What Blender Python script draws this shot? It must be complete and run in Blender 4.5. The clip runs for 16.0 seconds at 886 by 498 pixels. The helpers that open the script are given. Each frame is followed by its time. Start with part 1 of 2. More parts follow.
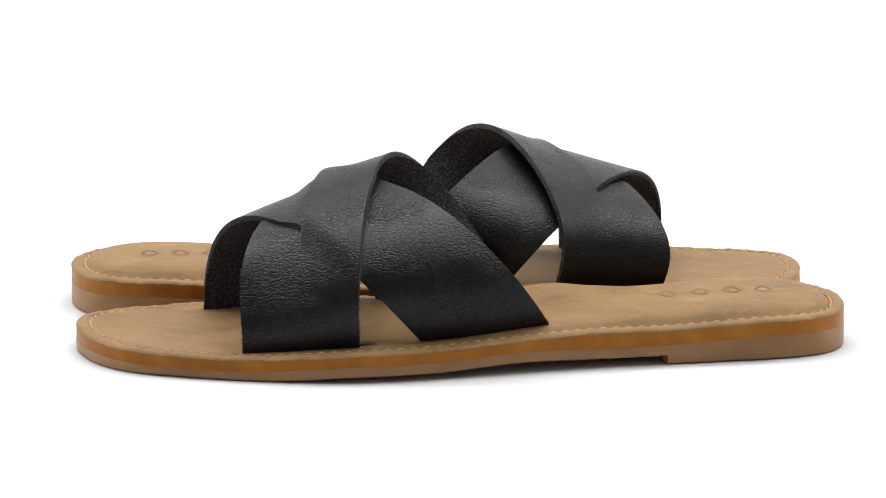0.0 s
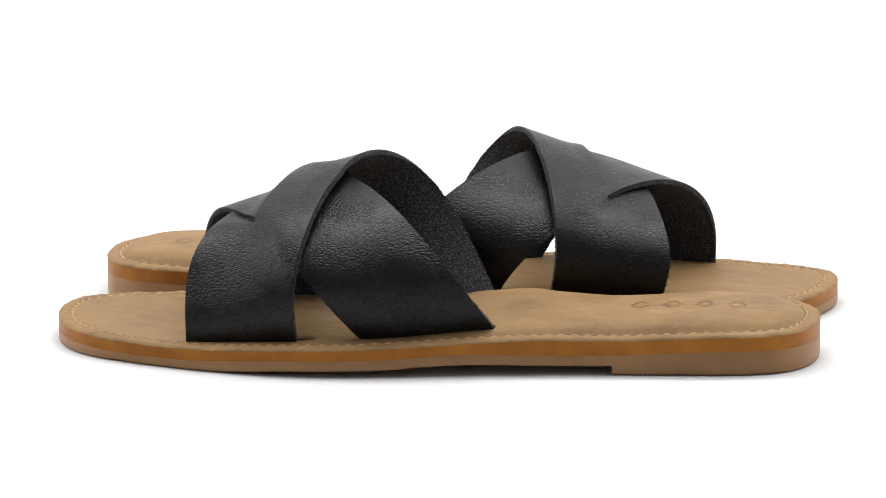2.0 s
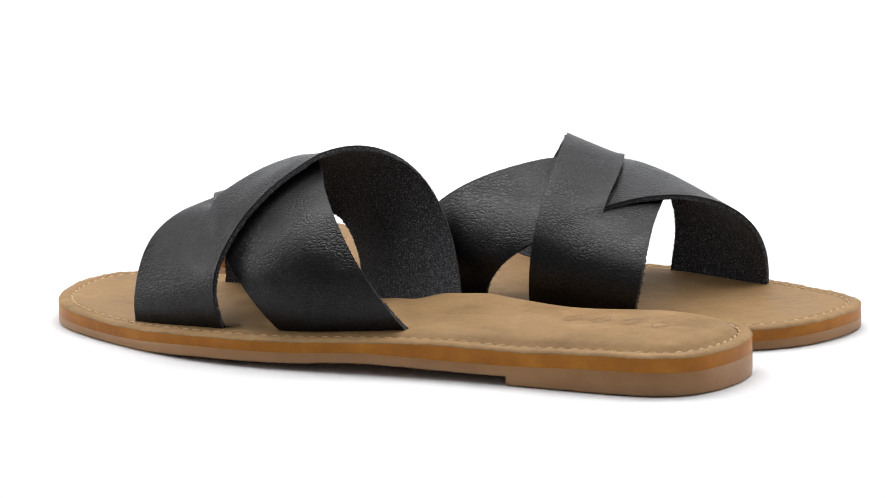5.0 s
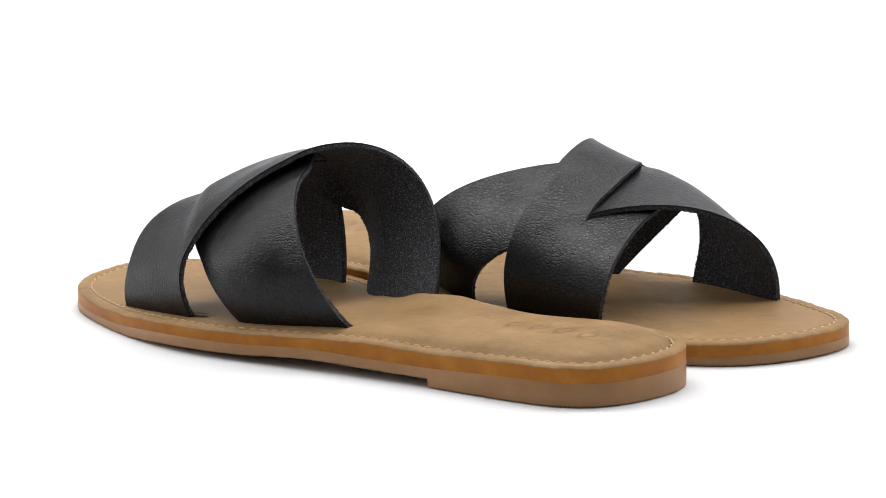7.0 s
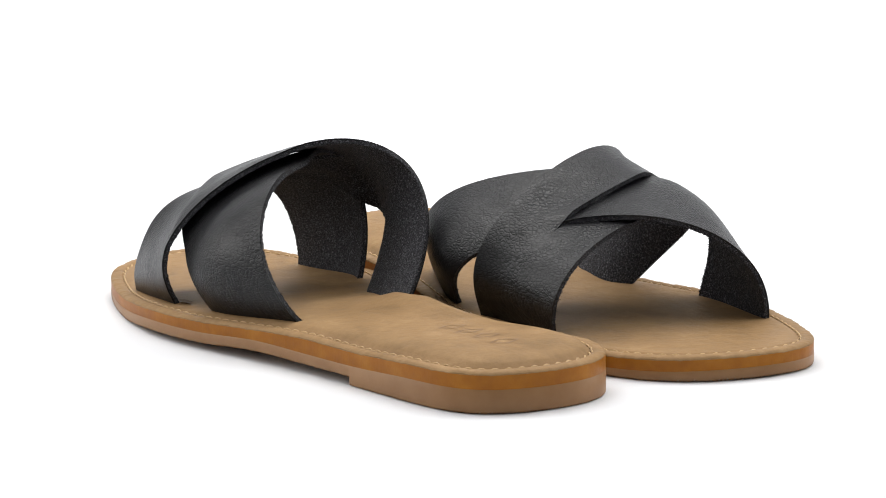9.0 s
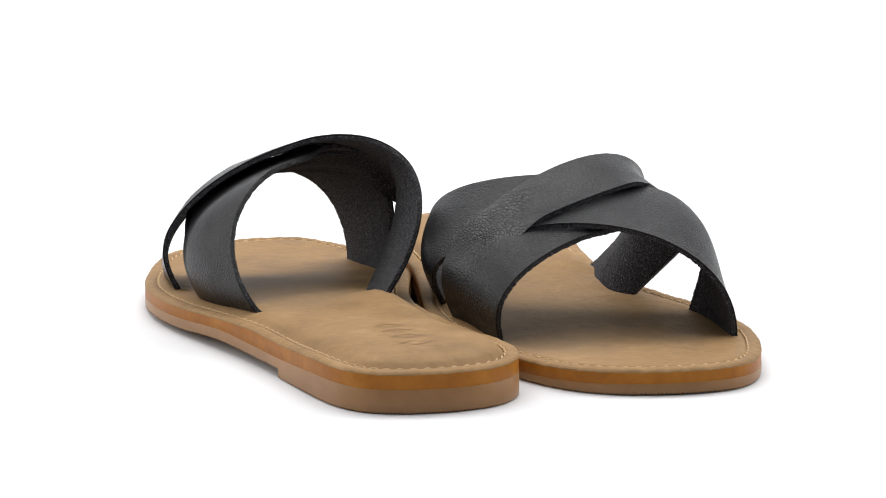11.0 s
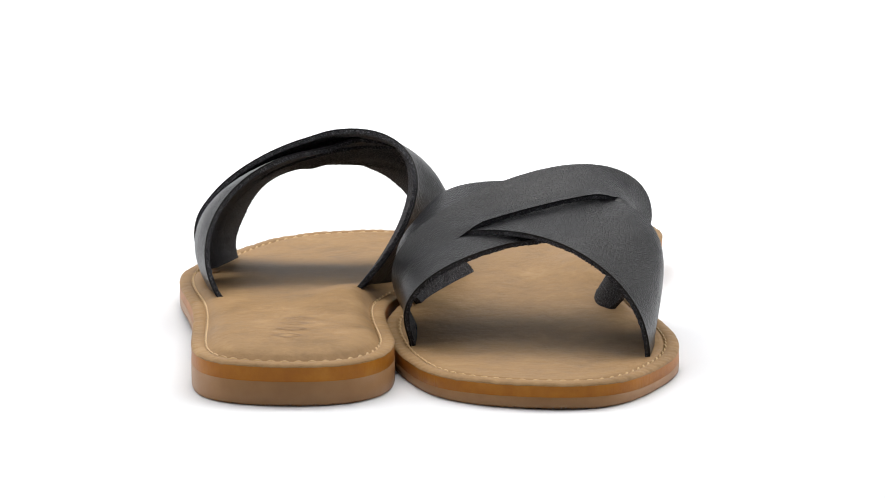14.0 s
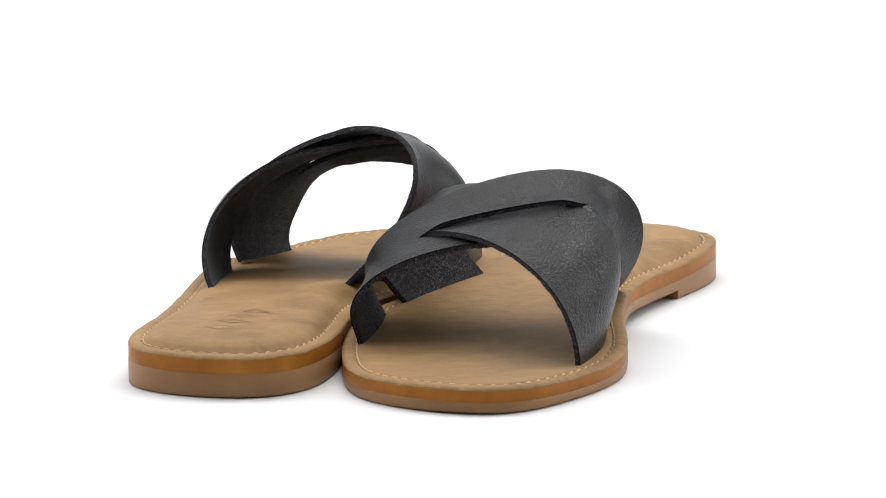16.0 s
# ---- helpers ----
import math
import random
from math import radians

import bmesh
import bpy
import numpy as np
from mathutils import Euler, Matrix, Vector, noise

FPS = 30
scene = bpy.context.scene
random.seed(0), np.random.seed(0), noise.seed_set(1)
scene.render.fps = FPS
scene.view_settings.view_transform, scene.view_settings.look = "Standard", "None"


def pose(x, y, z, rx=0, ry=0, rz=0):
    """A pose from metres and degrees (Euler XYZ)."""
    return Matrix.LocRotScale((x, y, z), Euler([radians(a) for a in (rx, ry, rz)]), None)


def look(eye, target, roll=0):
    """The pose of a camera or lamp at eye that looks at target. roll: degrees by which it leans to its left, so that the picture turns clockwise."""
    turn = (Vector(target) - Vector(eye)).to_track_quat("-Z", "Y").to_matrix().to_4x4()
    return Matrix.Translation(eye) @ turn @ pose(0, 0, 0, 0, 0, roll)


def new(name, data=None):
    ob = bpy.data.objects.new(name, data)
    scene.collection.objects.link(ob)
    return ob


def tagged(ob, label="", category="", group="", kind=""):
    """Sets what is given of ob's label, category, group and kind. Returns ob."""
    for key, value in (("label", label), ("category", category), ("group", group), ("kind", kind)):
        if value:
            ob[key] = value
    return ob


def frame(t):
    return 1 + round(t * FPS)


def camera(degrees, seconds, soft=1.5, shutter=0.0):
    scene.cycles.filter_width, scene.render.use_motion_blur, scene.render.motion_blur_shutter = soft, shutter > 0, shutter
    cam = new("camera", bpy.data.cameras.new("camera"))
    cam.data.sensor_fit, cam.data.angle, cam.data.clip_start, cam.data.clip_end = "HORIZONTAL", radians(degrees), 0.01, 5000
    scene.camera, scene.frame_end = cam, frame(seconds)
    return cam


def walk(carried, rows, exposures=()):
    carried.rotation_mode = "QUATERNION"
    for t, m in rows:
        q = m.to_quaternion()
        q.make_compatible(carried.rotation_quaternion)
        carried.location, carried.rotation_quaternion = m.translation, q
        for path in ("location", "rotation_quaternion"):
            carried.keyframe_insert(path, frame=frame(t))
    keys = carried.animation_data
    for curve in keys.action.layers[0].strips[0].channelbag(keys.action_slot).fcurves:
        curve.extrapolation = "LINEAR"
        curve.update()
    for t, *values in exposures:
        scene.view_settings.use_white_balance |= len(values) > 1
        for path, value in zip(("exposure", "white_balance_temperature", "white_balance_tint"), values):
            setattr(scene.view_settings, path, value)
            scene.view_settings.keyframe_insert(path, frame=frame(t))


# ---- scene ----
# ---- camera ----
FOV = 10.958
cam = camera(FOV, 16.0, soft=0.95)
EYE = Vector((0.0, -1.5444, 0.3235))
PITCH, PAN = 0.19083, 0.00190
AIM = EYE + Vector((math.sin(PAN), math.cos(PAN), -math.tan(PITCH)))
# the camera's slow sway against the turntable: seconds, rise and lean in radians
SWAY = ((0.0, 0.00999, 0.00139), (4.0, 0.00850, -0.00630), (8.0, 0.00677, -0.01173), (12.5, -0.00006, -0.00529), (16.0, -0.00168, -0.00549))
walk(cam, [(t, pose(0, 0, 0, math.degrees(-rise), math.degrees(-lean)) @ look(EYE, AIM)) for t, rise, lean in SWAY])

# ---- light: a white studio sweep with softboxes ----
world = bpy.data.worlds.new("studio")
scene.world = world
world.use_nodes = True
world.node_tree.nodes["Background"].inputs[0].default_value = (1.0, 1.0, 1.0, 1)
world.node_tree.nodes["Background"].inputs[1].default_value = 0.25


def softbox(name, eye, target, w, h, power):
    data = bpy.data.lights.new(name, "AREA")
    data.shape, data.size, data.size_y, data.energy = "RECTANGLE", w, h, power
    data.color = (1.0, 0.99, 0.975)
    ob = new(name, data)
    ob.matrix_world = look(eye, target)
    return ob


softbox("softbox_top", (0.0, 0.25, 1.5), (0, 0.05, 0), 1.7, 1.35, 22.5)
softbox("softbox_left", (-1.5, 0.35, 0.75), (0, 0, 0.03), 0.9, 1.2, 12.5)
softbox("softbox_right", (1.5, 0.35, 0.75), (0, 0, 0.03), 0.9, 1.2, 12.5)
softbox("softbox_back", (0.0, 0.9, 2.2), (0, 2.3, 0.5), 4.0, 0.8, 62)


# ---- materials ----
def nodes(name):
    m = bpy.data.materials.new(name)
    m.use_nodes = True
    t = m.node_tree
    return m, t, t.nodes["Principled BSDF"]


def add(t, kind, **values):
    n = t.nodes.new(kind)
    for k, v in values.items():
        n.inputs[k.replace("_", " ")].default_value = v
    return n


def coords(t):
    return t.nodes.new("ShaderNodeTexCoord").outputs["Object"]


def ramp(t, fac, stops):
    n = t.nodes.new("ShaderNodeValToRGB")
    e = n.color_ramp.elements
    while len(e) < len(stops):
        e.new(0.5)
    for s, (p, c) in zip(e, stops):
        s.position, s.color = p, (*c, 1)
    t.links.new(fac, n.inputs[0])
    return n.outputs[0]


def bump(t, p, height, strength, distance, before=None):
    n = add(t, "ShaderNodeBump", Strength=strength, Distance=distance)
    t.links.new(height, n.inputs["Height"])
    if before:
        t.links.new(before, n.inputs["Normal"])
    t.links.new(n.outputs[0], p.inputs["Normal"])
    return n.outputs[0]


def noise_tex(t, co, scale, detail=4.0, rough=0.55):
    n = add(t, "ShaderNodeTexNoise", Scale=scale, Detail=detail, Roughness=rough)
    t.links.new(co, n.inputs["Vector"])
    return n.outputs["Fac"]


def mat_white():
    m, t, p = nodes("white_sweep_paper")
    c = ramp(t, noise_tex(t, coords(t), 9.0), [(0.3, (0.70, 0.71, 0.735)), (0.7, (0.72, 0.73, 0.75))])
    t.links.new(c, p.inputs["Base Color"])
    p.inputs["Roughness"].default_value = 0.75
    p.inputs["Specular IOR Level"].default_value = 0.2
    return m


def mat_insole():
    m, t, p = nodes("tan_nubuck")
    co = coords(t)
    cloud = noise_tex(t, co, 55.0, 8.0, 0.68)
    c = ramp(t, cloud, [(0.32, (0.215, 0.130, 0.058)), (0.45, (0.272, 0.166, 0.077)), (0.56, (0.300, 0.185, 0.087)), (0.70, (0.372, 0.240, 0.121))])
    rub = ramp(t, noise_tex(t, co, 260.0, 6.0, 0.75), [(0.38, (0.93, 0.925, 0.92)), (0.56, (1.0, 1.0, 1.0)), (0.72, (1.06, 1.06, 1.065))])
    mul = t.nodes.new("ShaderNodeMix")
    mul.data_type, mul.blend_type = "RGBA", "MULTIPLY"
    mul.inputs[0].default_value = 1.0
    t.links.new(c, mul.inputs[6])
    t.links.new(rub, mul.inputs[7])
    t.links.new(mul.outputs[2], p.inputs["Base Color"])
    r = ramp(t, cloud, [(0.3, (0.50, 0.50, 0.50)), (0.7, (0.66, 0.66, 0.66))])
    t.links.new(r, p.inputs["Roughness"])
    p.inputs["Specular IOR Level"].default_value = 0.12
    n = bump(t, p, noise_tex(t, co, 110.0, 3.0), 0.34, 0.0016)
    n = bump(t, p, noise_tex(t, co, 420.0, 3.0), 0.25, 0.0005, n)
    bump(t, p, noise_tex(t, co, 1500.0, 4.0), 0.3, 0.0003, n)
    return m


def mat_midsole():
    m, t, p = nodes("orange_brown_edge")
    co = coords(t)
    c = ramp(t, noise_tex(t, co, 85.0, 7.0, 0.65), [(0.3, (0.256, 0.085, 0.008)), (0.52, (0.326, 0.117, 0.010)), (0.7, (0.384, 0.150, 0.016))])
    t.links.new(c, p.inputs["Base Color"])
    p.inputs["Roughness"].default_value = 0.44
    p.inputs["Specular IOR Level"].default_value = 0.17
    streak = add(t, "ShaderNodeMapping", Scale=(1.0, 1.0, 0.15))
    t.links.new(co, streak.inputs["Vector"])
    bump(t, p, noise_tex(t, streak.outputs[0], 1500.0, 3.0), 0.3, 0.0002)
    return m


def mat_rubber():
    m, t, p = nodes("brown_rubber")
    co = coords(t)
    c = ramp(t, noise_tex(t, co, 60.0, 5.0), [(0.3, (0.250, 0.130, 0.056)), (0.7, (0.318, 0.174, 0.080))])
    t.links.new(c, p.inputs["Base Color"])
    p.inputs["Roughness"].default_value = 0.42
    p.inputs["Specular IOR Level"].default_value = 0.25
    bump(t, p, noise_tex(t, co, 900.0, 3.0), 0.15, 0.0003)
    return m


def mat_thread():
    m, t, p = nodes("waxed_thread")
    p.inputs["Base Color"].default_value = (0.52, 0.35, 0.175, 1)
    p.inputs["Roughness"].default_value = 0.5
    return m


def mat_leather():
    m, t, p = nodes("black_pebbled_leather")
    co = coords(t)
    warp = add(t, "ShaderNodeTexNoise", Scale=230.0, Detail=3.0)
    t.links.new(co, warp.inputs["Vector"])
    mix = add(t, "ShaderNodeVectorMath")
    mix.operation = "MULTIPLY_ADD"
    mix.inputs[1].default_value = (0.0016, 0.0016, 0.0016)
    t.links.new(warp.outputs["Color"], mix.inputs[0])
    t.links.new(co, mix.inputs[2])
    flat = add(t, "ShaderNodeMapping", Scale=(0.72, 0.9, 1.15))
    t.links.new(mix.outputs[0], flat.inputs["Vector"])
    heights = []
    for scale, top in ((800.0, 0.30), (430.0, 0.16)):
        v = add(t, "ShaderNodeTexVoronoi", Scale=scale, Randomness=1.0)
        v.feature = "DISTANCE_TO_EDGE"
        t.links.new(flat.outputs[0], v.inputs["Vector"])
        heights.append(ramp(t, v.outputs["Distance"], [(0.0, (0, 0, 0)), (top * 0.4, (0.60, 0.60, 0.60)), (top, (0.95, 0.95, 0.95)), (0.5, (1, 1, 1))]))
    c = ramp(t, noise_tex(t, co, 40.0), [(0.3, (0.0046, 0.0046, 0.0052)), (0.7, (0.0080, 0.0080, 0.0092))])
    t.links.new(c, p.inputs["Base Color"])
    r = ramp(t, noise_tex(t, co, 90.0, 4.0), [(0.3, (0.29, 0.29, 0.29)), (0.7, (0.38, 0.38, 0.38))])
    t.links.new(r, p.inputs["Roughness"])
    g = ramp(t, heights[0], [(0.0, (0.15, 0.15, 0.15)), (0.8, (0.275, 0.275, 0.275))])
    t.links.new(g, p.inputs["Specular IOR Level"])
    for h, depth, coarse, low, high in ((heights[0], 0.00020, 60.0, 0.14, 0.72), (heights[1], 0.00022, 45.0, 0.0, 0.34)):
        patch = ramp(t, noise_tex(t, co, coarse, 3.0), [(0.38, (low, low, low)), (0.62, (high, high, high))])
        n = bump(t, p, h, 0.5, depth, None if h is heights[0] else n)
        t.links.new(patch, n.node.inputs["Strength"])
    bump(t, p, noise_tex(t, co, 150.0, 3.0), 0.18, 0.0008, n)
    return m


def mat_suede():
    m, t, p = nodes("black_suede_backing")
    co = coords(t)
    c = ramp(t, noise_tex(t, co, 1800.0, 5.0, 0.72), [(0.38, (0.010, 0.010, 0.0118)), (0.53, (0.034, 0.034, 0.039)), (0.67, (0.150, 0.150, 0.162))])
    t.links.new(c, p.inputs["Base Color"])
    p.inputs["Roughness"].default_value = 0.95
    p.inputs["Specular IOR Level"].default_value = 0.15
    p.inputs["Sheen Weight"].default_value = 0.05
    bump(t, p, noise_tex(t, co, 1700.0, 5.0, 0.7), 0.8, 0.0005)
    return m


def mat_mark():
    m, t, p = nodes("pressed_brown_mark")
    p.inputs["Base Color"].default_value = (0.200, 0.112, 0.050, 1)
    p.inputs["Roughness"].default_value = 0.6
    return m


WHITE, TAN, ORANGE, RUBBER, THREAD = mat_white(), mat_insole(), mat_midsole(), mat_rubber(), mat_thread()
LEATHER, SUEDE, MARK = mat_leather(), mat_suede(), mat_mark()


# ---- mesh helpers ----
def mesh_of(name, verts, faces, material, smooth=True, sharp=0.8):
    me = bpy.data.meshes.new(name)
    me.from_pydata([tuple(v) for v in verts], [], faces)
    me.materials.append(material)
    me.validate()
    bm = bmesh.new()
    bm.from_mesh(me)
    bmesh.ops.recalc_face_normals(bm, faces=bm.faces)
    for ed in bm.edges:
        if len(ed.link_faces) == 2 and ed.calc_face_angle(0) > sharp:
            ed.smooth = False
    bm.to_mesh(me)
    bm.free()
    if smooth:
        me.polygons.foreach_set("use_smooth", [True] * len(me.polygons))
    return me


def part(name, me, parent, label=""):
    ob = new(name, me)
    ob.parent = parent
    if label:
        ob["label"] = label
    return ob


def smooth_table(x, xs, ys):
    """Cubic through a short table of design values."""
    xs, ys = np.asarray(xs, float), np.asarray(ys, float)
    m = np.gradient(ys, xs)
    i = np.clip(np.searchsorted(xs, x) - 1, 0, len(xs) - 2)
    h = xs[i + 1] - xs[i]
    s = (x - xs[i]) / h
    return ((2 * s**3 - 3 * s**2 + 1) * ys[i] + (s**3 - 2 * s**2 + s) * h * m[i]
            + (3 * s**2 - 2 * s**3) * ys[i + 1] + (s**3 - s**2) * h * m[i + 1])


# ---- the white sweep ----
def build_sweep():
    prof = [(-4.0, 0.0), (1.6, 0.0)]
    prof += [(1.6 + 0.8 * math.sin(a), 0.8 - 0.8 * math.cos(a)) for a in np.linspace(0.1, math.pi / 2, 14)]
    prof += [(2.4, 3.0)]
    verts = [(x, y, z) for y, z in prof for x in (-4.0, 4.0)]
    faces = [(2 * i, 2 * i + 1, 2 * i + 3, 2 * i + 2) for i in range(len(prof) - 1)]
    ob = new("ground", mesh_of("ground", verts, faces, WHITE))
    tagged(ob, "seamless white paper sweep curving up behind", "backdrop", kind="structure")


build_sweep()

# ---- sandal shape: u runs heel to toe, v to the outer side of the foot ----
LAST_U = (-0.13, -0.08, -0.03, 0.02, 0.075, 0.13)
LAST_Z = (0.01246, 0.01139, 0.01040, 0.00732, 0.00682, 0.00751)
ZU = (-0.130, -0.100, -0.070, -0.045, -0.020, 0.005, 0.035, 0.075, 0.105, 0.130)
Z_RIM = (0.01248, 0.01231, 0.01115, 0.01133, 0.01050, 0.00928, 0.00854, 0.00654, 0.00684, 0.00784)
Z_MID = (0.00789, 0.00784, 0.00661, 0.00658, 0.00714, 0.00587, 0.00527, 0.00308, 0.00322, 0.00430)
TAN_T = 0.0014
STEP_U = -0.0690
# pull points of the sole's smooth outline, going round from the toe by the outer side
OUTLINE = ((0.1226, 0.0011), (0.1246, 0.0169), (0.1206, 0.0362), (0.1097, 0.0535), (0.0885, 0.0631), (0.0608, 0.0722), (0.0300, 0.0767), (-0.0030, 0.0700), (-0.0371, 0.0607), (-0.0703, 0.0560), (-0.0992, 0.0529), (-0.1201, 0.0488), (-0.1305, 0.0381), (-0.1339, 0.0210), (-0.1320, 0.0030), (-0.1225, -0.0093), (-0.1055, -0.0141), (-0.0826, -0.0117), (-0.0567, -0.0059), (-0.0298, -0.0024), (-0.0023, -0.0060), (0.0247, -0.0143), (0.0495, -0.0228), (0.0725, -0.0233), (0.0940, -0.0167), (0.1122, -0.0093))


def outline(n=900):
    p = np.array(OUTLINE)
    a, b, c, e = np.roll(p, 1, 0), p, np.roll(p, -1, 0), np.roll(p, -2, 0)
    s = (np.arange(16) / 16)[:, None, None]
    q = ((1 - s)**3 * a + (3 * s**3 - 6 * s**2 + 4) * b + (1 + 3 * s + 3 * s**2 - 3 * s**3) * c + s**3 * e) / 6
    q = q.transpose(1, 0, 2).reshape(-1, 2)
    d = np.linalg.norm(np.roll(q, -1, 0) - q, axis=1)
    at = np.concatenate([[0], np.cumsum(d)])
    q = np.vstack([q, q[:1]])
    w = np.linspace(0, at[-1], n, endpoint=False)
    q = np.stack([np.interp(w, at, q[:, 0]), np.interp(w, at, q[:, 1])], 1)
    return np.roll(q, -int(np.argmax(q[:, 0])), 0)


def with_step(q):
    """The outline with a doubled corner where the heel block begins, on either side."""
    out = []
    for i in range(len(q)):
        a, b = q[i], q[(i + 1) % len(q)]
        out.append(a)
        if (a[0] - STEP_U) * (b[0] - STEP_U) < 0:
            k = (STEP_U - a[0]) / (b[0] - a[0])
            m = a + (b - a) * k
            way = np.sign(b[0] - a[0])
            out += [m - [way * 2e-5, 0], m + [way * 2e-5, 0]]
    return np.array(out)


RIM = with_step(outline())
TAN_DIR = np.roll(RIM, -1, 0) - np.roll(RIM, 1, 0)
INWARD = np.stack([-TAN_DIR[:, 1], TAN_DIR[:, 0]], 1) / np.linalg.norm(TAN_DIR, axis=1)[:, None]
LAST = int(np.argmin(RIM[:, 0]))
OUTER, INNER = RIM[:LAST + 1][::-1], RIM[LAST:]
AXIS = np.stack([np.clip(RIM[:, 0], -0.108, 0.090), np.zeros(len(RIM))], 1)
AXIS[:, 1] = (np.interp(AXIS[:, 0], OUTER[:, 0], OUTER[:, 1]) + np.interp(AXIS[:, 0], INNER[:, 0], INNER[:, 1])) / 2


def inset(d):
    """The outline moved inwards by d, heading for the sole's long axis."""
    way = AXIS - RIM
    far = np.linalg.norm(way, axis=1)
    k = np.minimum(d / far, 1.0)
    k2 = np.clip(k * 1.6 - 0.3, 0, 1)[:, None]
    straight = RIM + INWARD * np.minimum(d, far)[:, None]
    return straight * (1 - k2) + (RIM + way * k[:, None]) * k2


def z_rim(u):
    return smooth_table(u, ZU, Z_RIM)


def z_mid(u):
    return smooth_table(u, ZU, Z_MID)


def pad(u):
    """How far the cushion stands above the stitched rim."""
    return smooth_table(u, (-0.13, -0.09, -0.04, 0.01, 0.06, 0.13), (0.0028, 0.0036, 0.0024, 0.0008, -0.0002, 0.0001))


def rings(layers, mirror, material, name, cap=True):
    layers = [(AXIS, layers[0][1])] + layers + ([(AXIS, layers[-1][1])] if cap else [])
    n = len(RIM)
    verts, faces = [], []
    for q, z in layers:
        verts += [(u, mirror * v, h) for (u, v), h in zip(q, z)]
    for k in range(len(layers) - 1):
        for i in range(n):
            j = (i + 1) % n
            faces.append((k * n + i, k * n + j, (k + 1) * n + j, (k + 1) * n + i))
    return mesh_of(name, verts, faces, material)


STITCH_IN = 0.0046


def build_insole(mirror):
    u = RIM[:, 0]
    w = np.linspace(0, 2 * np.pi, len(u), endpoint=False)
    wave = 0.00010 * np.sin(31 * w) + 0.00008 * np.sin(83 * w + 1) + 0.00007 * np.sin(171 * w + 2) - 0.00027
    layers = [(inset(0.008), z_rim(u) - 0.0006), (inset(0.0002), z_rim(u) + 0.0001 + wave), (inset(0.0), z_rim(u) + TAN_T * 0.45 + wave), (inset(0.0003), z_rim(u) + TAN_T * 0.8 + wave), (inset(0.0009), z_rim(u) + TAN_T + wave)]
    for d, g in ((0.0030, 0.0), (0.0040, -0.0003), (0.0047, -0.0007), (0.0054, -0.0003)):
        layers.append((inset(d), z_rim(u) + TAN_T + g))
    for d in (0.0065, 0.008, 0.0105, 0.014, 0.019, 0.025, 0.031, 0.06):
        f = 1 - math.exp(-(d - 0.0054) / 0.0030)
        q = inset(d)
        swell = 0.0042 * np.exp(-((q[:, 0] + 0.030) / 0.022)**2 - ((q[:, 1] - 0.009) / 0.012)**2)
        ripple = 0.00045 * np.sin(q[:, 0] * 330 + q[:, 1] * 120) * np.exp(-((q[:, 0] + 0.012) / 0.03)**2 - ((q[:, 1] - 0.004) / 0.010)**2)
        layers.append((q, z_rim(q[:, 0]) + TAN_T + (pad(q[:, 0]) + swell + ripple) * f))
    return rings(layers, mirror, TAN, "insole", False)


def build_midsole(mirror):
    u = RIM[:, 0]
    layers = [(inset(0.01), z_mid(u)), (inset(0.0002), z_mid(u)), (inset(0.0001), z_mid(u) + 0.0001), (inset(0.0001), z_rim(u) + 0.00005), (inset(0.008), z_rim(u) - 0.0008)]
    return rings(layers, mirror, ORANGE, "midsole")


def z_bottom(u):
    """The underside: flat forefoot, a lifted arch, then the heel block."""
    return np.where(u < STEP_U, 0.0, np.maximum(0.0, z_mid(u) - 0.0038))


def build_outsole(mirror):
    u = RIM[:, 0]
    rng = random.Random(11)
    rag = np.array([(0.00066 if i % 2 else 0.0) * rng.uniform(0.35, 1.0) + rng.uniform(0, 0.00015) for i in range(len(u))])
    low = z_bottom(u)
    layers = [(inset(0.012), low), (inset(0.0035), low), (inset(0.0009), low + rag), (inset(0.0001), low + 0.00025 + rag), (inset(0.0), low + 0.0014), (inset(0.0), z_mid(u) - 0.0001), (inset(0.00015), z_mid(u) + 0.0001), (inset(0.01), z_mid(u) + 0.0001)]
    return rings(layers, mirror, RUBBER, "outsole")


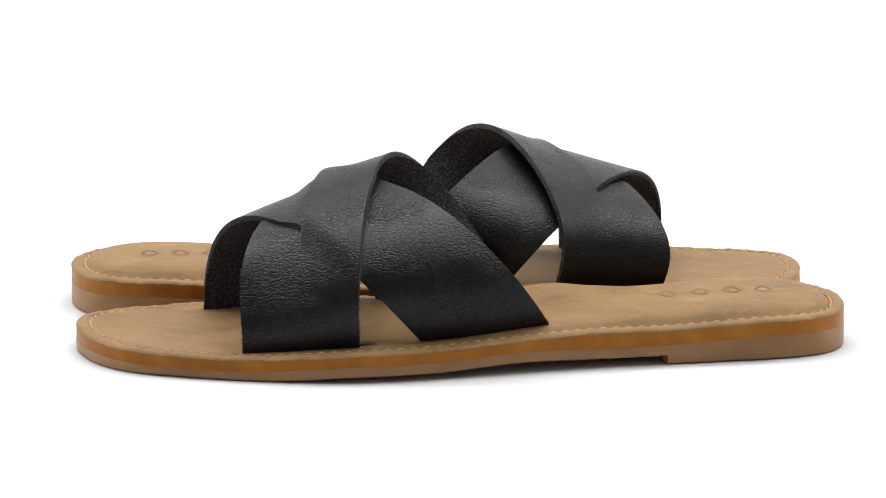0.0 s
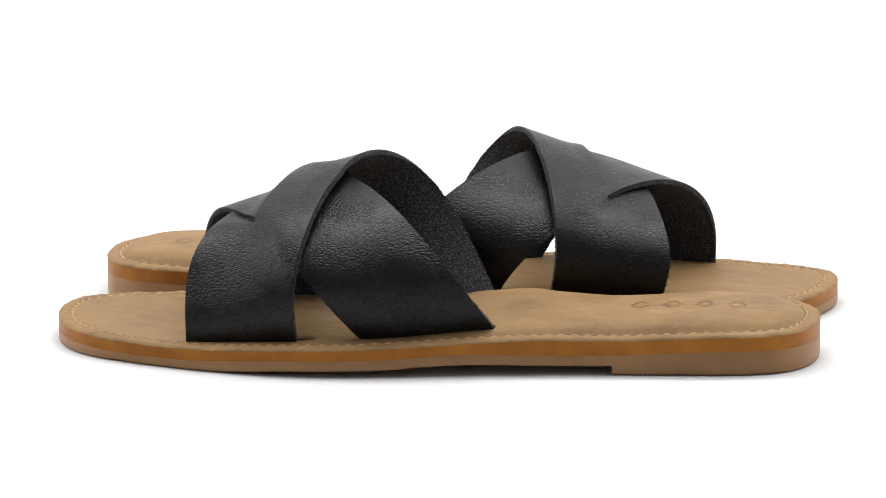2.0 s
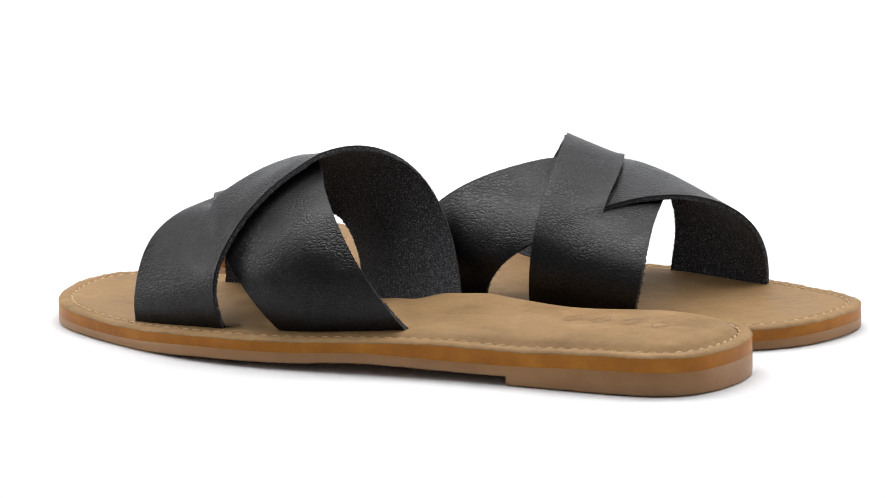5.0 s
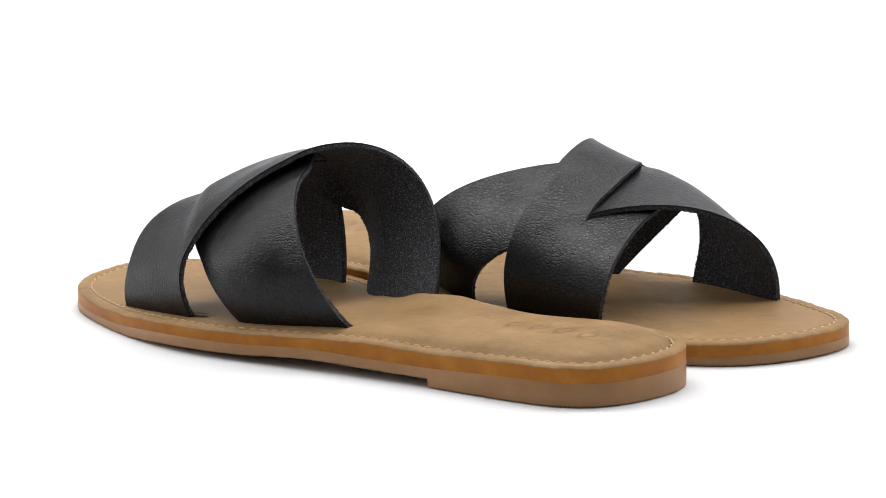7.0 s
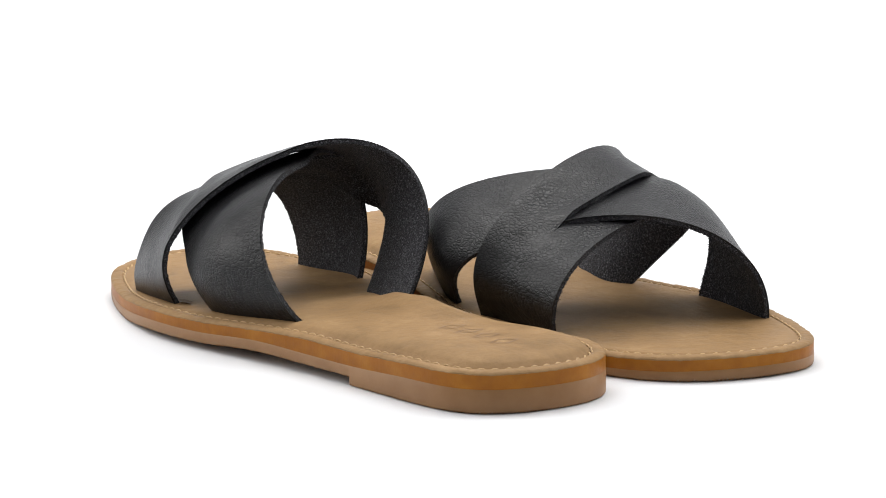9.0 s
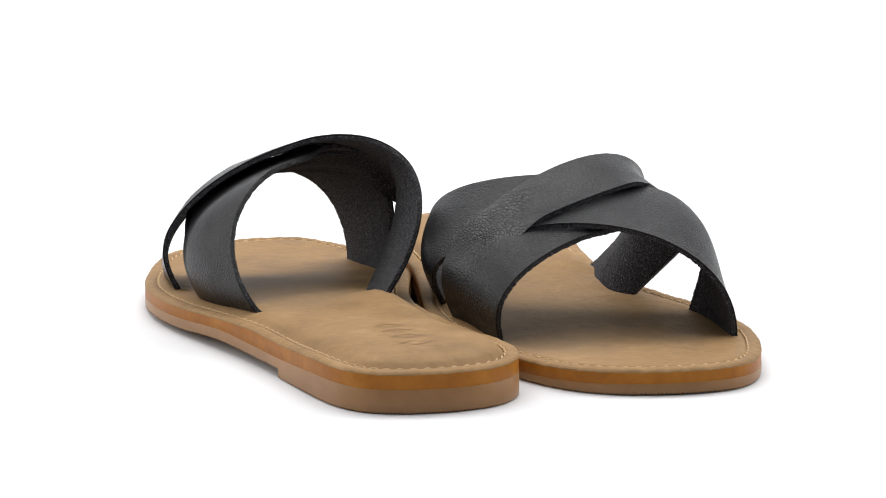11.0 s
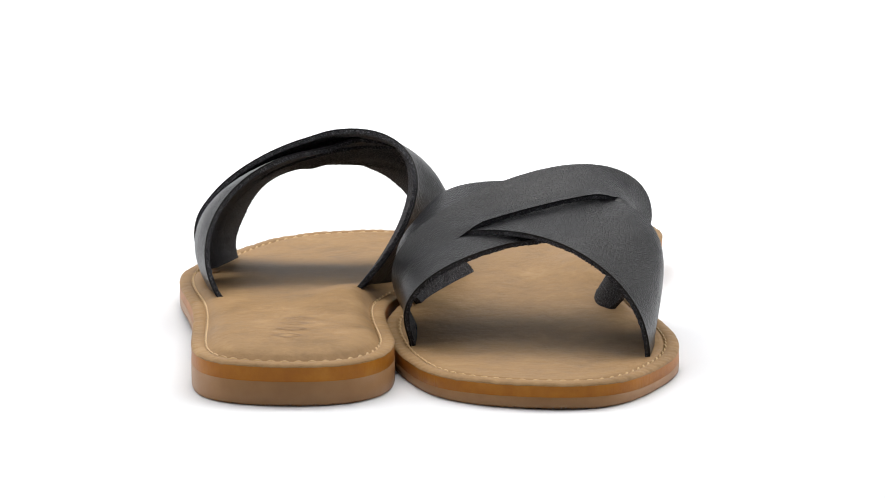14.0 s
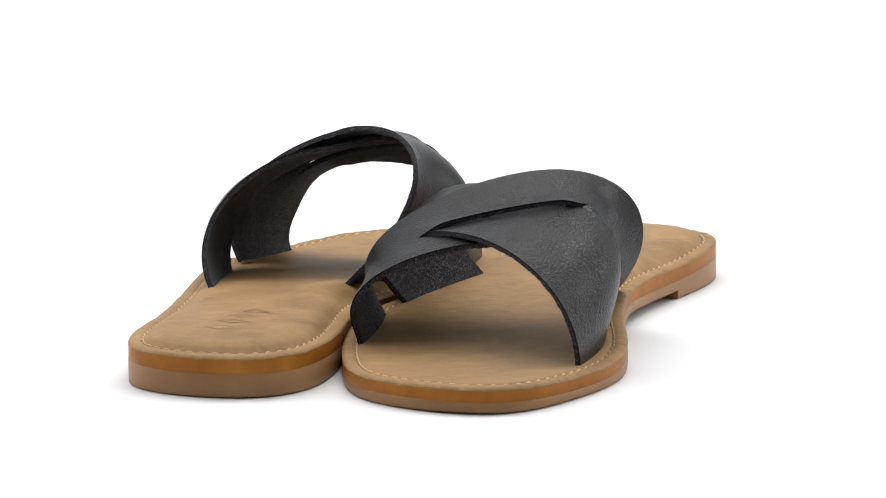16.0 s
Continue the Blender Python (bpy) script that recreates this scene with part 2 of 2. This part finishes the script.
# ---- straps: each lies on an arched surface over the foot ----
ARCH_U = (-0.03, 0.01, 0.045, 0.085)
STRAP = {
    "A": dict(
        sink=-0.0036, start=-0.14, reach=0.76, tuck=0.0013, draw=0.3,
        s1=dict(H=(0.0781, 0.0573, 0.0438, 0.0210), lat=(0.0516, 0.0637, 0.0636, 0.0589), med=(0.0103, 0.0026, -0.0257, 0.0040), k=(0.1229, 0.4862), b1=(-0.0185, 0.0282), b2=(0.0348, -0.0138), p=(1.0578, 0.7962)),
        s2=dict(H=(0.0468, 0.0495, 0.0411, 0.0289), lat=(0.0506, 0.0603, 0.0587, 0.0850), med=(-0.0019, 0.0043, -0.0122, -0.0097), k=(0.1255, 0.4027), b1=(-0.0254, 0.0174), b2=(0.0237, 0.0022), p=(1.2470, 0.6758)),
        s1f=(0.0710, 0.0714, 0.0613, 0.0198), s1b=(0.0331, 0.0323, 0.0161, -0.0260), s2f=(0.0111, 0.0430, 0.0689, 0.0806), s2b=(-0.0311, -0.0004, 0.0368, 0.0351)),
    "B": dict(
        sink=0.0010, start=-0.25, reach=0.62, tuck=0.0030, draw=0.0,
        s1=dict(H=(0.0510, 0.0507, 0.0383, 0.0232), lat=(0.0490, 0.0700, 0.0657, 0.0643), med=(0.0019, 0.0061, -0.0203, 0.0001), k=(0.2509, 0.2077), b1=(-0.0121, 0.0196), b2=(0.0302, -0.0067), p=(1.0613, 0.6702)),
        s2=dict(H=(0.0697, 0.0477, 0.0385, 0.0306), lat=(0.0507, 0.0665, 0.0641, 0.0876), med=(-0.0023, 0.0064, -0.0122, -0.0139), k=(0.2840, 0.2105), b1=(-0.0289, 0.0214), b2=(0.0269, 0.0053), p=(0.9634, 0.7415)),
        s1f=(0.0676, 0.0688, 0.0513, 0.0171), s1b=(0.0301, 0.0306, 0.0107, -0.0236), s2f=(0.0115, 0.0398, 0.0681, 0.0789), s2b=(-0.0289, 0.0014, 0.0308, 0.0419)),
}


def across(u, ends):
    k = (u - ARCH_U[0]) / (ARCH_U[-1] - ARCH_U[0])
    return ends[0] * (1 - k) + ends[1] * k


def arch(c, u, f):
    """A point of the arched surface: f runs from the outer side, 0, to the inner side, 1."""
    a = np.pi * f
    lat, med = smooth_table(u, ARCH_U, c["lat"]), smooth_table(u, ARCH_U, c["med"])
    s = np.clip(np.sin(a), 1e-6, 1)
    z = smooth_table(u, LAST_U, LAST_Z) + 0.0011 + smooth_table(u, ARCH_U, c["H"]) * s ** across(u, c["p"]) * (1 - across(u, c["k"]) * np.cos(a))
    v = (lat + med) / 2 + (lat - med) / 2 * np.cos(a) + across(u, c["b1"]) * s + across(u, c["b2"]) * np.sin(2 * a)
    return np.stack([u, v, z], -1)


def edge(q, f):
    """The place along the foot of a strap's edge: values at the outer side, a third, two thirds, and the inner side."""
    a, b, c = f - 1 / 3, f - 2 / 3, f - 1
    return -4.5 * q[0] * a * b * c + 13.5 * q[1] * f * b * c - 13.5 * q[2] * f * a * c + 4.5 * q[3] * f * a * b


def strap_sheet(c, front, back, w, f):
    """Points of a strap's face and the way out of it, in a grid."""
    u = edge(c[back], f) * (1 - w) + edge(c[front], f) * w
    p = arch(c[front[:2]], u, f)
    n = np.cross(np.gradient(p, axis=1), np.gradient(p, axis=0))
    n /= np.linalg.norm(n, axis=-1)[..., None] + 1e-12
    mid = n[len(n) // 2, n.shape[1] // 2]
    return p, n * (1 if mid[2] > 0 else -1)


HALVES = {"s1": ((0.0, 0.5, 1.0, 9), (0.5, 1.0, -1.0, 9)), "s2": ((0.0, 1.0, 0.0, 17),)}


def strap_points(c, which, f, half):
    """A strap's face as it lies, with the way out of it. The first strap is slit along its middle where the second passes through."""
    w0, w1, sign, nw = half
    W, F = np.meshgrid(np.linspace(w0, w1, nw), f)
    P, N = strap_sheet(c, which + "f", which + "b", W, F)
    u = P[..., 0]
    b, e = edge(c["s1b"], F), edge(c["s1f"], F)
    at = (u - b) / (e - b)
    under = np.clip((at - c["start"]) / 0.3, 0, 1) * np.clip((c["reach"] - at) / 0.3, 0, 1)
    sink = c["sink"] * under * under * (3 - 2 * under)
    if which == "s1":
        inside = np.clip((u - edge(c["s2b"], F)) / 0.009 + (0.85 if sign < 0 and c["tuck"] > 0.002 else 0.45), 0, 1) * np.clip((edge(c["s2f"], F) - u) / 0.009 + 0.45, 0, 1)
        inside = inside * inside * (3 - 2 * inside)
        gap = np.sum((arch(c["s2"], u, F) - P) * N, -1) - sink
        lift = sign * 0.0006 * np.logaddexp(0, (sign * gap + (0.0020 if sign > 0 else c["tuck"])) / 0.0006)
        if sign > 0:
            lift = lift + c["draw"] * np.minimum(0.0, gap + 0.0020)
        P = P + N * (np.clip(lift, -0.006, 0.006) * inside)[..., None]
    else:
        P = P - N * sink[..., None]
    return P, N


def strap_mesh(name, c, which, mirror, top, low, material, nf=72, rag=0.0):
    """A leather band between two depths below its face, its lower rims frayed by up to rag."""
    f = np.linspace(0, 1, nf)
    f = 0.5 * f + 0.25 - 0.25 * np.cos(np.pi * f)
    verts, faces = [], []
    rng = np.random.default_rng(7)
    for half in HALVES[which]:
        nw = half[3]
        P, N = strap_points(c, which, f, half)
        P[0, :, 2] -= 0.003
        P[-1, :, 2] -= 0.003
        o = len(verts)
        for depth in (top, low):
            q = P - N * depth
            if rag:
                for k, n in ((0, 1), (-1, -2)):
                    out = P[:, k] - P[:, n]
                    out /= np.linalg.norm(out, axis=1)[:, None] + 1e-9
                    q[:, k] += out * rng.uniform(-rag, rag, nf)[:, None] * (1.0 if depth == low else 0.4)
                    q[:, k] -= N[:, k] * rng.uniform(-rag, rag, nf)[:, None] * (0.7 if depth == low else 0.0)
            q = q.reshape(-1, 3)
            verts += [(x, mirror * y, z) for x, y, z in q]
        m = nf * nw
        for i in range(nf - 1):
            for j in range(nw - 1):
                a, b, d, e = i * nw + j, i * nw + j + 1, (i + 1) * nw + j + 1, (i + 1) * nw + j
                faces += [(o + a, o + b, o + d, o + e), (o + m + e, o + m + d, o + m + b, o + m + a)]
        ring = [i * nw for i in range(nf)] + [(nf - 1) * nw + j for j in range(1, nw)] + [i * nw + nw - 1 for i in range(nf - 2, -1, -1)] + [j for j in range(nw - 2, 0, -1)]
        for i in range(len(ring)):
            a, b = ring[i], ring[(i + 1) % len(ring)]
            faces.append((o + a, o + b, o + m + b, o + m + a))
    return mesh_of(name, verts, faces, material)


def stitch_mesh():
    """One stitch: a short plump thread that dives into the leather at both ends."""
    verts, faces, n, m = [], [], 9, 6
    for i in range(n):
        x = -1 + 2 * i / (n - 1)
        r = 0.00033 * math.sqrt(max(0.0, 1 - 0.55 * x * x))
        for j in range(m):
            a = 2 * math.pi * j / m
            verts.append((0.0016 * x, r * math.cos(a) + 0.00012 * math.sin(3 * x), r * math.sin(a) - 0.00045 * x * x))
    for i in range(n - 1):
        for j in range(m):
            k = (j + 1) % m
            faces.append((i * m + j, i * m + k, (i + 1) * m + k, (i + 1) * m + j))
    faces += [tuple(range(m)), tuple((n - 1) * m + j for j in reversed(range(m)))]
    return mesh_of("stitch", verts, faces, THREAD)


STITCH = stitch_mesh()


def sew(insole, mirror):
    path = inset(STITCH_IN)
    d = np.linalg.norm(np.roll(path, -1, 0) - path, axis=1)
    at = np.concatenate([[0], np.cumsum(d)])
    loop = np.vstack([path, path[:1]])
    count = int(at[-1] / 0.0043)
    rng = random.Random(5)
    for i in range(count):
        w = (i + 0.5) * at[-1] / count
        u, v = np.interp(w, at, loop[:, 0]), np.interp(w, at, loop[:, 1])
        u2, v2 = np.interp((w + 0.001) % at[-1], at, loop[:, 0]), np.interp((w + 0.001) % at[-1], at, loop[:, 1])
        ob = part("stitch", STITCH, insole)
        turn = math.degrees(math.atan2(mirror * (v2 - v), u2 - u)) + 11 + rng.uniform(-5, 5)
        ob.matrix_basis = pose(u, mirror * v, float(z_rim(u)) + TAN_T - 0.00024, 0, 0, turn)


def stroke(points, width, height, closed=False):
    """A thin flat band along a line of points, as vertices and faces."""
    q = np.array(points)
    t = np.gradient(q, axis=0) if not closed else np.roll(q, -1, 0) - np.roll(q, 1, 0)
    t /= np.linalg.norm(t, axis=1)[:, None]
    s = np.stack([-t[:, 1], t[:, 0]], 1) * width / 2
    n = len(q)
    flat = [(*a, height(*a)) for a in q + s] + [(*a, height(*a)) for a in q - s]
    return flat, [(i, (i + 1) % n, n + (i + 1) % n, n + i) for i in range(n if closed else n - 1)]


def top_z(u, v):
    """The height of the cushion's top, well inside the rim."""
    return float(z_rim(u) + TAN_T + pad(u)) + 0.00022


def press_marks(insole, mirror):
    """Four small pressed shapes across the heel, standing in for the maker's mark."""
    u0, step = -0.1060, 0.0107
    lozenge = [(0.0052 * k, 0.0030 * (1 - abs(k))) for k in np.linspace(-1, 1, 9)] + [(-0.0052 * k, -0.0030 * (1 - abs(k))) for k in np.linspace(-1, 1, 9)][1:-1]
    for i, (shape, closed) in enumerate(((lozenge, True),) * 4):
        pts = [(u0 + step * i + b, MARK_V + a) for a, b in shape]
        flat, faces = stroke(pts, 0.00045, top_z, closed)
        part("pressed_mark", mesh_of("pressed_mark", [(a, mirror * b, c) for a, b, c in flat], faces, MARK), insole, "pressed brown mark")


MARK_V = 0.0205


def fuzz_mesh(c, which, mirror, seed):
    """Loose fibres along the raw edges of a strap's underside."""
    rng = random.Random(seed)
    verts, faces = [], []
    f = np.linspace(0.02, 0.98, 97)
    for half in HALVES[which]:
        P, N = strap_points(c, which, f, half)
        for k, n in ((0, 1), (-1, -2)):
            p, down = P[:, k], -N[:, k]
            out = P[:, k] - P[:, n]
            out /= np.linalg.norm(out, axis=1)[:, None] + 1e-9
            run = np.gradient(p, axis=0)
            run /= np.linalg.norm(run, axis=1)[:, None]
            for _ in range(300):
                i = rng.randrange(len(f) - 1)
                m = rng.random()
                a = p[i] * (1 - m) + p[i + 1] * m + down[i] * rng.uniform(0.0009, 0.0018)
                tip = a + out[i] * rng.uniform(0.0003, 0.0015) * rng.uniform(0.3, 1) + run[i] * rng.uniform(-0.0005, 0.0005) + down[i] * rng.uniform(-0.0002, 0.0006)
                s, t = run[i] * 0.00009, down[i] * 0.00009
                o = len(verts)
                for x in (a - s, a + s, a + t, tip):
                    verts.append((x[0], mirror * x[1], x[2]))
                faces += [(o, o + 1, o + 3), (o + 1, o + 2, o + 3), (o + 2, o, o + 3)]
    return mesh_of("fuzz", verts, faces, SUEDE, False)


def slot_mesh(mirror, u0, v0):
    """The frayed end of the slit that a strap is glued into: a sunken lens with a torn lip."""
    n, verts, faces = 22, [], []
    for ring, h in ((1.0, 0.00035), (0.75, 0.0001), (0.35, 0.00005)):
        for i in range(n):
            a = 2 * math.pi * i / n
            r = ring * (1 + 0.14 * math.sin(5 * a) + 0.09 * math.sin(9 * a + 1))
            u, v = u0 + 0.0042 * r * math.cos(a), v0 + 0.0016 * r * math.sin(a)
            verts.append((u, mirror * v, float(z_rim(u)) + TAN_T + 0.0006 + h))
    for k in range(2):
        for i in range(n):
            j = (i + 1) % n
            faces.append((k * n + i, k * n + j, (k + 1) * n + j, (k + 1) * n + i))
    faces.append(tuple(2 * n + i for i in range(n)))
    return mesh_of("slot", verts, faces, MARK)


# how the straps sit on each sole
SEAT = {"A": pose(-0.00017, 0.00129, 0, 0, 0, 0.142), "B": pose(-0.00026, 0.00078, 0, 0, 0, -0.496)}


def build_sandal(key, mirror, label):
    root = new("sandal")
    tagged(root, label, "sandal", group="pair of sandals")
    insole = part("insole", build_insole(mirror), root, "tan padded insole with a stitched rim")
    part("midsole", build_midsole(mirror), root, "burnished orange-brown midsole edge")
    part("outsole", build_outsole(mirror), root, "brown rubber outsole with a low heel block")
    for which, text in (("s1", "black pebbled leather strap with a slit"), ("s2", "black pebbled leather strap threaded through")):
        strap = part("strap", strap_mesh("strap", STRAP[key], which, mirror, 0.0, 0.0006, LEATHER), root, text)
        strap.matrix_basis = SEAT[key]
        part("lining", strap_mesh("lining", STRAP[key], which, mirror, 0.00063, 0.0018, SUEDE, 340, 0.00024), strap, "raw black suede underside")
        tagged(part("fuzz", fuzz_mesh(STRAP[key], which, mirror, 3 + ord(which[1])), strap, "loose black fibres on the cut edges"), kind="stuff")
    if key == "A":
        part("slot", slot_mesh(mirror, 0.0318, 0.0632), insole, "torn dark slit end in the insole")
    sew(insole, mirror)
    press_marks(insole, mirror)
    return root


LEFT = build_sandal("A", 1, "black leather slide sandal with crossed straps, tan insole")
RIGHT = build_sandal("B", -1, "black leather slide sandal with interlaced straps, tan insole")

POSE_A = pose(0.00280, -0.01627, 0, 0, 0, 185.022)
POSE_B = pose(0.00418, 0.06322, 0, 0, 0, 6.095)
TURN = ((0, 0.00), (1, -7.22), (2, -14.46), (3, -21.69), (4, -28.88), (6.5, -46.72), (7.5, -53.88), (8.5, -61.09), (9, -64.71), (11.5, -82.53), (12.5, -89.67), (13.5, -96.90), (14, -100.40), (14.5, -103.74), (15, -106.94), (15.5, -110.08), (16, -113.21))


def motions():
    for thing, at in ((LEFT, POSE_A), (RIGHT, POSE_B)):
        walk(thing, [(t, pose(0, 0, 0, 0, 0, a) @ at) for t, a in TURN])


motions()
